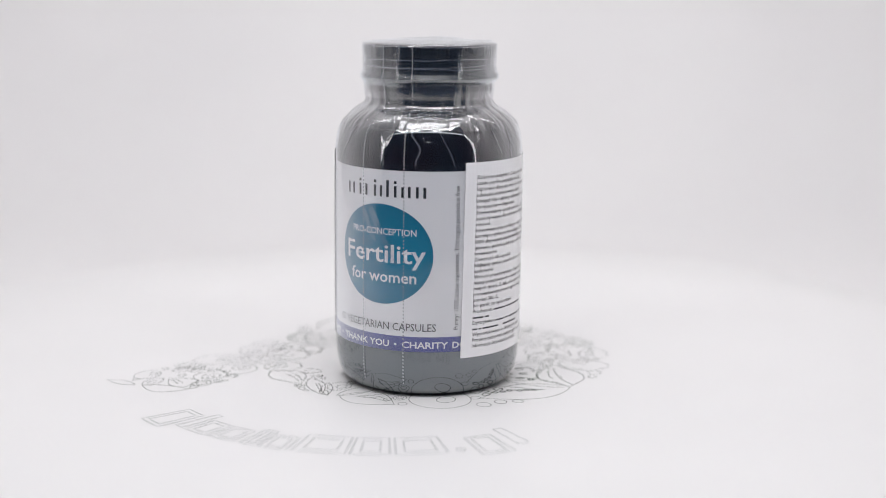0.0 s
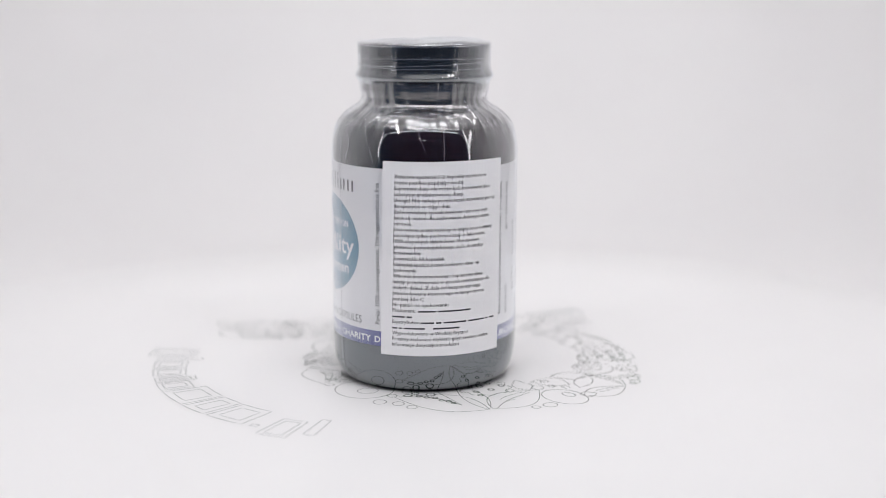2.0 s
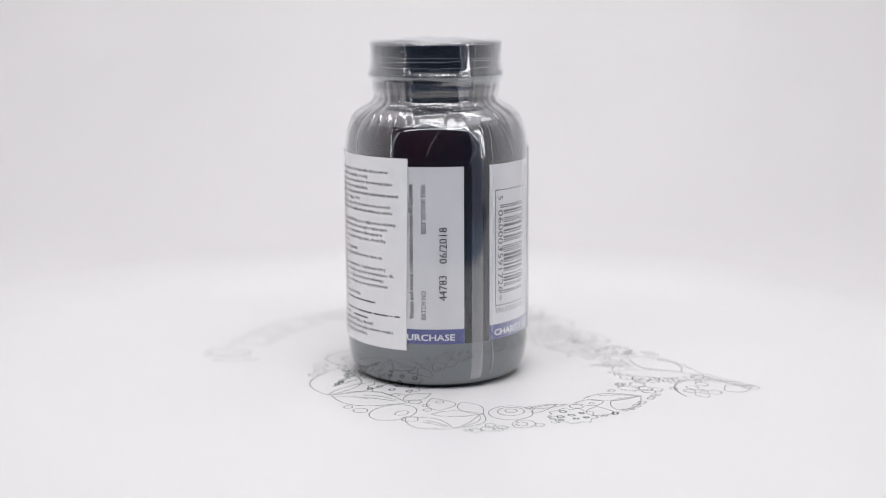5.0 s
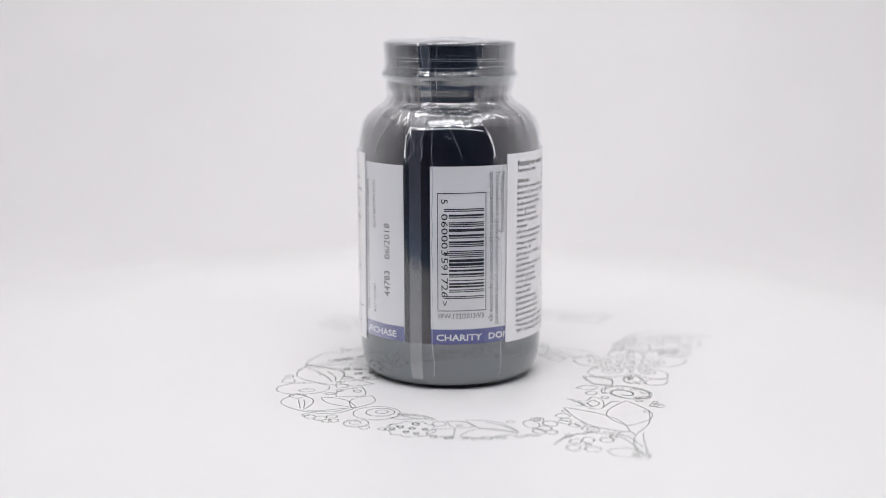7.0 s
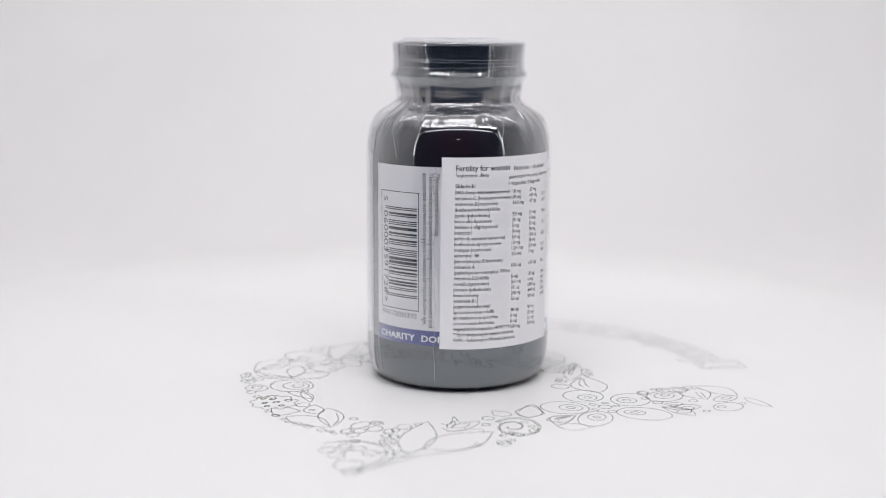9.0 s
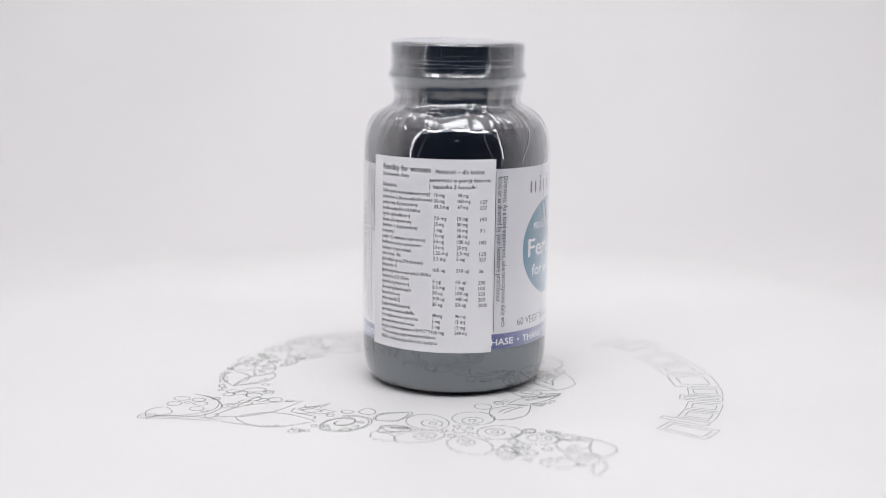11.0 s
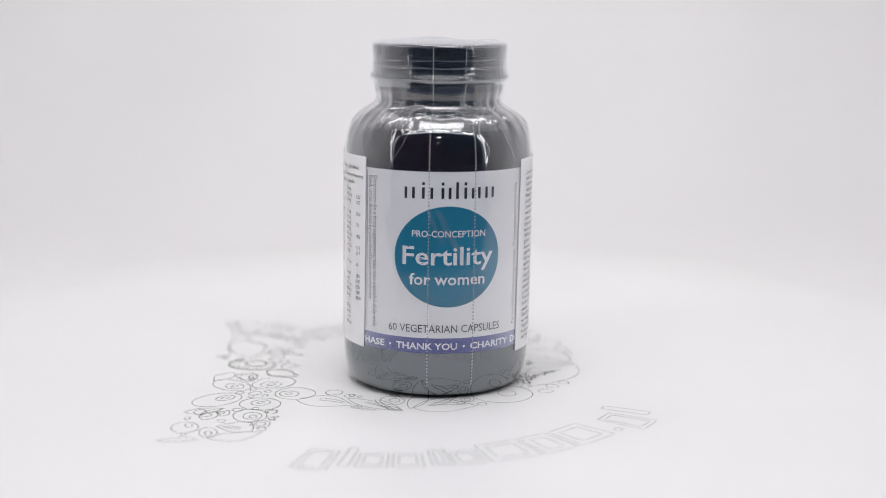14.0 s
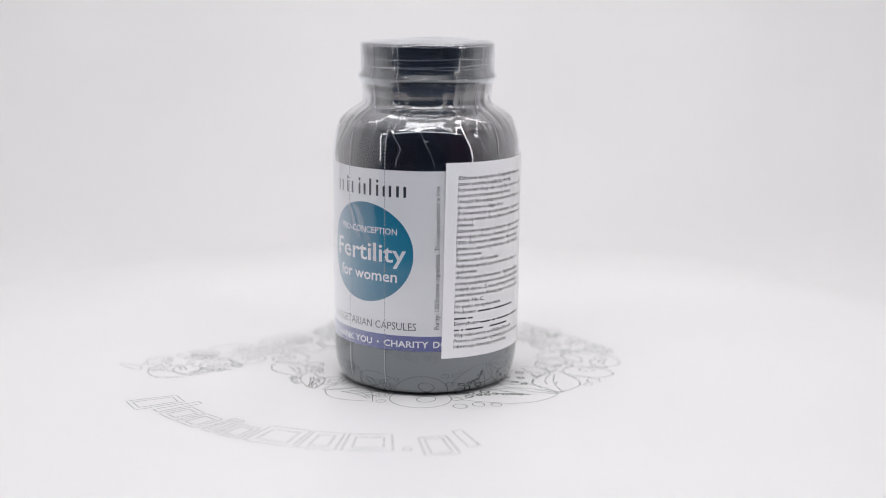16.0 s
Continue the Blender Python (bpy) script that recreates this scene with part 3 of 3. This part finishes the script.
def ring_crease(z, rise, phase, width=0.00022):
    """A crease of film that runs round the cap at a slant; also draws the rim's glint."""
    bm = bmesh.new()
    last = first = None
    for i in range(97):
        a = 2 * math.pi * i / 96
        zz = z + rise * math.sin(a + phase) + 0.0002 * noise.noise(Vector((math.cos(a) * 4, math.sin(a) * 4, z * 900)))
        now = [bm.verts.new(((film_radius(q) + 0.0002) * math.cos(a), (film_radius(q) + 0.0002) * math.sin(a), q)) for q in (zz, zz + width)]
        if last:
            bm.faces.new((last[0], now[0], now[1], last[1]))
        last = now
    part("film_crease_glint", bm, CREASE_GLINT, film)


ring_crease(0.1036, 0.0007, 0.6)
ring_crease(0.1051, 0.0004, 2.2)
ring_crease(0.1024, 0.0003, 4.0)
# bright edge of the cap rim, put in as a pale ring
ring_crease(0.1093, 0.0001, 1.0, 0.0003)


# ---- labels ----
def curved_sheet(name, p0, p1, z0, z1, radius, thick, material, parent, label="", slant=0.0, rows=1):
    """A sheet of paper bent round the bottle, with its own thickness."""
    bm = bmesh.new()
    n = max(6, int((p1 - p0) / 2.5))
    for_side = []
    for r in (radius, radius + thick):
        grid = []
        for j in range(rows + 1):
            t = j / rows
            grid.append([bm.verts.new((r * math.cos(a), r * math.sin(a), z0 + (z1 - z0) * t)) for a in [radians(p0 + (p1 - p0) * i / n + slant * (t - 0.5)) for i in range(n + 1)]])
        for g, h in zip(grid, grid[1:]):
            for i in range(n):
                bm.faces.new((g[i], g[i + 1], h[i + 1], h[i]))
        for_side.append(grid)
    a, b = for_side
    for k in (0, -1):
        for i in range(n):
            bm.faces.new((a[k][i], a[k][i + 1], b[k][i + 1], b[k][i]))
        for j in range(rows):
            bm.faces.new((a[j][k], a[j + 1][k], b[j + 1][k], b[j][k]))
    return part(name, bm, material, parent, label, False)


ACCENTS = {"ż": ("z", 0.0), "ź": ("z", 0.06), "ś": ("s", 0.06), "ć": ("c", 0.06), "ń": ("n", 0.06), "Ź": ("Z", 0.06), "Ż": ("Z", 0.0)}


def letters(text, bold=0.0):
    data = bpy.data.curves.new("lettering", "FONT")
    data.body, data.size, data.resolution_u, data.offset = text, 1.0, 2, bold
    ob = bpy.data.objects.new("lettering", data)
    me = bpy.data.meshes.new_from_object(ob)
    bpy.data.objects.remove(ob)
    co = np.empty(len(me.vertices) * 3)
    me.vertices.foreach_get("co", co)
    return me, co.reshape(-1, 3)


def glyphs(text, bold=0.0):
    """Letters as flat outlines; dots and strokes over Polish letters are set above their plain letter."""
    plain = "".join(ACCENTS[c][0] if c in ACCENTS else c for c in text)
    me, co = letters(plain, bold)
    if plain == text:
        return me, co
    bm = bmesh.new()
    bm.from_mesh(me)
    for i, c in enumerate(text):
        if c in ACCENTS:
            base, lean = ACCENTS[c]
            own = letters(base)[1]
            x = letters(plain[:i + 1])[1][:, 0].max() - (own[:, 0].max() - own[:, 0].min()) / 2
            y = own[:, 1].max() + 0.07
            bm.faces.new([bm.verts.new((x + dx, y + dy, 0)) for dx, dy in ((-0.045 - lean * 0.3, 0), (0.045 - lean * 0.3, 0), (0.045 + lean, 0.09 + lean), (-0.045 + lean, 0.09 + lean))])
    bm.to_mesh(me)
    bm.free()
    co = np.empty(len(me.vertices) * 3)
    me.vertices.foreach_get("co", co)
    return me, co.reshape(-1, 3)


CAP_HEIGHT = glyphs("H")[1][:, 1].max()


def lettering(text, phi, z, height, width, radius, parent, material, turn=0, bold=0.0, name="printed_line", slant=0.0):
    """Words printed round the bottle: foot at (phi, z), cap height and length in mm; turn +1 reads upwards, -1 downwards."""
    me, co = glyphs(text, bold)
    x0, x1 = co[:, 0].min(), co[:, 0].max()
    k = height / CAP_HEIGHT
    x, y = (co[:, 0] - x0) * (width / (x1 - x0) if width else k), co[:, 1] * k
    if turn == 1:
        x, y = -y, x
    elif turn == -1:
        x, y = y, -x
    zz = z + y
    a = np.radians(phi) + x / (radius * 1000) + np.radians(slant) * (zz - 44) / 60
    co = np.stack([radius * np.cos(a), radius * np.sin(a), zz / 1000], 1)
    me.vertices.foreach_set("co", co.ravel())
    me.update()
    return link(name, me, material, parent, "", False)


def bar(phi, z, w, h, radius, parent, material, name="printed_bar", slant=0.0):
    """A plain printed bar, foot at (phi, z), sizes in mm."""
    bm = bmesh.new()
    n = max(1, int(w / 1.2))
    lo, hi = [], []
    for i in range(n + 1):
        a = radians(phi) + (w * i / n) / (radius * 1000)
        for row, zz in ((lo, z), (hi, z + h)):
            b = a + radians(slant) * (zz - 44) / 60
            row.append(bm.verts.new((radius * math.cos(b), radius * math.sin(b), zz / 1000)))
    for i in range(n):
        bm.faces.new((lo[i], lo[i + 1], hi[i + 1], hi[i]))
    return part(name, bm, material, parent, "", False)


R_LABEL = 0.03022
R_PRINT = R_LABEL + 0.00009
main = curved_sheet("main_label", 59.3, 402.0, 14.9e-3, 72.3e-3, 0.03006, R_LABEL - 0.03006, PAPER, bottle, "white paper wrap label")
band = curved_sheet("colour_band", 59.35, 401.95, 14.92e-3, 20.1e-3, R_LABEL + 0.00001, 0.00004, VIOLET, main, "violet-blue printed band")
# round badge
bm = bmesh.new()
R_BADGE = R_LABEL + 0.00005
rings = []
for k in range(1, 9):
    rings.append([bm.verts.new((R_BADGE * math.cos(a), R_BADGE * math.sin(a), 0.04585 + 0.01585 * k / 8 * math.sin(t))) for t, a in [(2 * math.pi * i / 72, radians(240.6) + 0.01715 / R_BADGE * k / 8 * math.cos(2 * math.pi * i / 72)) for i in range(72)]])
for g, h in zip(rings, rings[1:]):
    for i in range(72):
        bm.faces.new((g[i], g[(i + 1) % 72], h[(i + 1) % 72], h[i]))
bm.faces.new(rings[0])
badge = part("round_badge", bm, TEAL, main, "teal printed disc")
# maker's mark kept as plain upright bars
for start, low, high in ((0.3, 0.0, 3.5), (2.7, 0.0, 3.5), (5.8, 0.0, 3.5), (8.4, 0.0, 3.5), (11.8, 0.0, 3.5), (14.0, 0.0, 3.5), (16.3, 0.0, 5.2), (18.9, 0.0, 3.5),
                         (21.3, 0.0, 3.3), (23.4, 0.0, 3.5), (25.9, 0.0, 3.5), (28.2, 0.0, 3.4), (5.8, 4.2, 5.1), (11.8, 4.2, 5.1), (18.9, 4.2, 5.1)):
    bar(213.6 + start / 30.3 * 180 / math.pi, 64.0 + low, 0.85, high - low, R_PRINT, main, BLACK, "printed_mark")
lettering("PRO-CONCEPTION", 218.9, 52.1, 2.0, 23.4, R_PRINT, main, PALE, bold=0.012)
lettering("Fertility", 213.2, 43.4, 5.6, 29.4, R_PRINT, main, PALE, bold=0.013)
lettering("for women", 217.5, 37.1, 3.5, 24.2, R_PRINT, main, PALE, bold=0.015)
lettering("60 VEGETARIAN CAPSULES", 204.5, 21.9, 2.4, 37.3, R_PRINT, main, GREY)
BAND = dict(radius=R_PRINT + 0.00002, parent=main, material=PALE, bold=0.022)
for text, p0, p1 in (("PURCHASE", 168.5, 201.7), ("\u2022", 204.8, 206.4), ("THANK YOU", 209.5, 246.6), ("\u2022", 249.8, 251.4), ("CHARITY", 254.6, 282.5), ("DONATION", 285.0, 318.0),
                     ("CHARITY", 62.8, 90.8), ("DONATION", 95.0, 130.0), ("PURCHASE", 3.0, 36.2)):
    lettering(text, p0, 16.45, 2.0, (p1 - p0) * math.pi / 180 * 30.3, **BAND)
UP = dict(radius=R_PRINT, parent=main, material=GREY)
lettering("Purity: 100% active ingredients. This vegan product is free", 288.5, 22.4, 1.5, 45.4, turn=1, **UP)
lettering("Vitamin and mineral combination for women. 60 Capsules.", 10.9, 23.4, 1.4, 43.6, turn=1, bold=0.015, **UP)
lettering("BATCH NO", 18.6, 23.4, 1.5, 9.3, turn=1, **UP)
lettering("BEST BEFORE END.", 18.8, 51.2, 1.5, 15.8, turn=1, **UP)
INKJET = dict(radius=R_PRINT, parent=main, material=BLACK)
lettering("44783", 31.2, 29.5, 2.4, 8.2, turn=1, **INKJET)
lettering("06/2018", 31.4, 41.6, 2.4, 11.6, turn=1, **INKJET)
lettering("Directions: As a food supplement, take two capsules daily with", 192.6, 70.0, 1.6, 47.8, turn=-1, **UP)
lettering("food, or as directed by your healthcare practitioner.", 189.0, 70.0, 1.6, 40.0, turn=-1, **UP)
bar(187.3, 21.0, 0.16, 50.5, R_PRINT, main, GREY, "printed_rule")
lettering("appropriate nutrients to support a woman of reproductive age.", 95.9, 70.4, 1.5, 48.6, turn=-1, **UP)
lettering("This formulation is specifically designed to provide essential and", 99.7, 70.4, 1.5, 49.2, turn=-1, **UP)
lettering("(*Hydroxypropylmethyl cellulose)", 103.6, 70.4, 1.5, 19.7, turn=-1, **UP)
lettering("FFW.172/2013/V3", 64.2, 23.7, 1.6, 14.6, **UP)
# bar code with its frame
for args in ((63.6, 26.1, 15.7, 0.22), (63.6, 63.8, 15.7, 0.22), (63.6, 26.1, 0.2, 37.9), (93.0, 26.1, 0.2, 37.9)):
    bar(*args, R_PRINT, main, BLACK, "barcode_frame")
ODD = ("0001101", "0011001", "0010011", "0111101", "0100011", "0110001", "0101111", "0111011", "0110111", "0001011")


def bar_modules(digits):
    """The stripe pattern of a thirteen-digit bar code as a string of ones and noughts."""
    invert = str.maketrans("01", "10")
    left = "".join(ODD[int(d)] if k == "L" else ODD[int(d)].translate(invert)[::-1] for d, k in zip(digits[1:7], "LGGLLG"))
    right = "".join(ODD[int(d)].translate(invert) for d in digits[7:])
    return "101" + left + "01010" + right + "101"


modules = bar_modules("5060003591726")
unit = 28.9 / len(modules)
i = 0
while i < len(modules):
    run = 1
    while i + run < len(modules) and modules[i + run] == modules[i]:
        run += 1
    if modules[i] == "1":
        guard = i < 3 or i > 91 or 44 < i < 50
        bar(67.6 if guard else 70.6, 59.0 - (i + run) * unit, 12.9 if guard else 11.3, run * unit, R_PRINT, main, BLACK, "barcode_bar")
    i += run
for text, top, length in (("5", 62.0, 1.4), ("060003", 57.4, 13.2), ("591726", 43.4, 12.8), (">", 29.4, 1.6)):
    lettering(text, 66.0, top, 2.0, length, turn=-1, **INKJET)

# two white stickers laid over the film
R_STICK = 0.03076
R_SPRINT = R_STICK + 0.00006
info = curved_sheet("text_sticker", 290.8, 367.4, 13.0e-3, 74.9e-3, 0.03054, R_STICK - 0.03054, STICKER, bottle, "white paper sticker with small black text", 1.9)
TXT = dict(radius=R_SPRINT, parent=info, material=BLACK, slant=1.9)
lines = ("Zalecane spożycie:1-2 kapsułki dziennie w", "czasie posiłku popijając wodą.", "Suplement diety nie może być stosowany jako", "substytut zróżnicowanej diety.",
         "Uwaga! Nie należy przekraczać zalecanej porcji", "do spożycia w ciągu dnia", "Zrównoważony sposób żywienia i zdrowy tryb", "życia są ważne dla zachowania dobrego stanu", "zdrowia.",
         "Stosowanie przez kobiety w ciąży oraz kobiety", "karmiące tylko po konsultacji z lekarzem.", "100% aktywnych składników. Nie zawiera", "glutenu, pszenicy,laktozy, soli, drożdży", "konserwantów",
         "Zawartość: 60 kapsułek", "Najlepiej spożyć przed końcem: data na", "opakowaniu", "Warunki przechowywania : Suplement diety", "należy przechowywać w sposób niedostępny dla",
         "małych dzieci. Z dala od bezpośredniego", "promieniowania słonecznego w temperaturze", "poniżej 30o C.", "Nr partii: na opakowaniu", "Producent:", "", "Dystrybutor:", "", "Wyprodukowano w Wielkiej Brytanii",
         "Prosimy zachować etykietę gdyż zawiera ważne", "informacje dotyczące produktu")
STEP = (70.2 - 16.6) / (len(lines) - 1)
for i, text in enumerate(lines):
    z = 69.7 - i * STEP
    if text:
        lettering(text, 298.0, z, 1.12, len(text) * 0.745, bold=0.0, **TXT)
for i, p0, words in ((23, 313.5, (5.6, 10.8)), (24, 298.0, (4.0, 1.6)), (25, 315.0, (4.2, 1.6, 7.6, 6.0, 0.8, 2.0)), (26, 298.0, (1.6, 0.8, 6.6)), (26, 322.5, (8.6,))):
    for w in words:
        bar(p0, 69.75 - i * STEP, w, 0.5, R_SPRINT, info, GREY, "printed_bar", 1.9)
        p0 += (w + 0.75) / R_SPRINT * 0.18 / math.pi

facts = curved_sheet("table_sticker", 107.1, 186.4, 14.6e-3, 75.5e-3, 0.03054, R_STICK - 0.03054, STICKER, bottle, "white paper sticker with a small printed table", 1.2)
TXT = dict(radius=R_SPRINT, parent=facts, material=BLACK, slant=1.2)
lettering("Fertility for women", 115.4, 71.3, 1.75, 17.6, bold=0.010, **TXT)
lettering("Płodność – dla kobiet", 151.2, 71.0, 1.3, 15.2, bold=0.0, **TXT)
lettering("Suplement diety", 115.3, 69.4, 1.2, 10.6, bold=0.0, **TXT)
lettering("zawartość w porcji dziennej", 147.6, 68.5, 1.2, 19.3, bold=0.0, **TXT)
lettering("1 kapsułka 2 kapsułki", 147.6, 66.4, 1.2, 14.6, bold=0.0, **TXT)
lettering("Składniki", 115.2, 66.0, 1.2, 6.2, bold=0.0, **TXT)
table_rows = (("DHA (kwas dokozaheksaenowy)", "15 mg", "30 mg", ""), ("witamina C (kwas askorbinowy)", "50 mg", "100 mg", "127"), ("witamina E( naturalny", "33,5 mg", "67 mg", "557"), ("d-alfa-tokoferol)100iu", "", "", ""),
              ("cynk (pikolinian)", "7,5 mg", "15 mg", "150"), ("kwas alfa liponowy", "25 mg", "50 mg", ""), ("żelazo ( diglicynian)", "5 mg", "10 mg", "71"), ("inozytol", "15 mg", "30 mg", ""),
              ("selen (L-selenometionina)", "50 ug", "100 ug", "182"), ("bioflawonoidy cytrusowe", "10 mg", "20 mg", ""), ("mangan (cytrynian)", "1,25 mg", "2,5 mg", "125"), ("witamina  B6", "2,5 mg", "5 mg", "357"),
              ("(pirodyksyny 5'fosforan)", "", "", ""), ("witamina A", "105 ug", "210 ug", "26"), ("(palmitynian retinylu) 700iu", "", "", ""), ("witamina D2 400iu", "5 ug", "10 ug", "200"),
              ("miedź (cytrynian)", "0,5 mg", "1 mg", "100"), ("chrom (pikolinian)", "50 ug", "100 ug", "250"), ("kwas foliowy", "200 ug", "400 ug", "200"), ("witamina B12", "25 ug", "50 ug", "2000"), ("(cyjanokobalamina)", "", "", ""),
              ("sproszkowana alfalfa", "48 mg", "96 mg", ""), ("sproszkowana spirulina", "6 mg", "12 mg", ""), ("sproszkowana borówka", "6 mg", "12 mg", ""), ("wegetariańska kapsułka (HPMC**)", "120 mg", "240 mg", ""),
              ("**hydroksypropylometyloceluloza", "", "", ""), ("*RWS - Referencyjne Wartości Spożycia", "", "", ""))
STEP = (64.2 - 17.2) / (len(table_rows) - 1)
for i, (what, one, two, share) in enumerate(table_rows):
    z = 64.1 - i * STEP
    lettering(what, 115.0, z, 1.1, min(len(what) * 0.66, 18.6 if i < 25 else 21.0), bold=0.0, **TXT)
    if one:
        lettering(one, 150.6, z - 0.2, 1.1, len(one) * 0.66, bold=0.0, **TXT)
        lettering(two, 164.2, z - 0.2, 1.1, len(two) * 0.66, bold=0.0, **TXT)
    if share:
        lettering(share, 177.4, z - 0.5, 1.1, len(share) * 0.75, bold=0.0, **TXT)


# ---- what moves ----
def motions():
    disc_rows, bottle_rows = [], []
    for i in range(65):
        t = i * 0.25
        turn = SPIN * t
        b = radians(OFFSET_ANGLE + turn)
        disc_rows.append((t, pose(AXIS_X, 0, 0, 0, 0, turn)))
        bottle_rows.append((t, pose(AXIS_X + OFFSET * math.cos(b), OFFSET * math.sin(b), 0.0003, 0, 0, turn) @ pose(0, 0, 0, *LEAN) @ pose(0, 0, 0, 0, 0, PHASE)))
    walk(turntable, disc_rows)
    walk(bottle, bottle_rows)


motions()
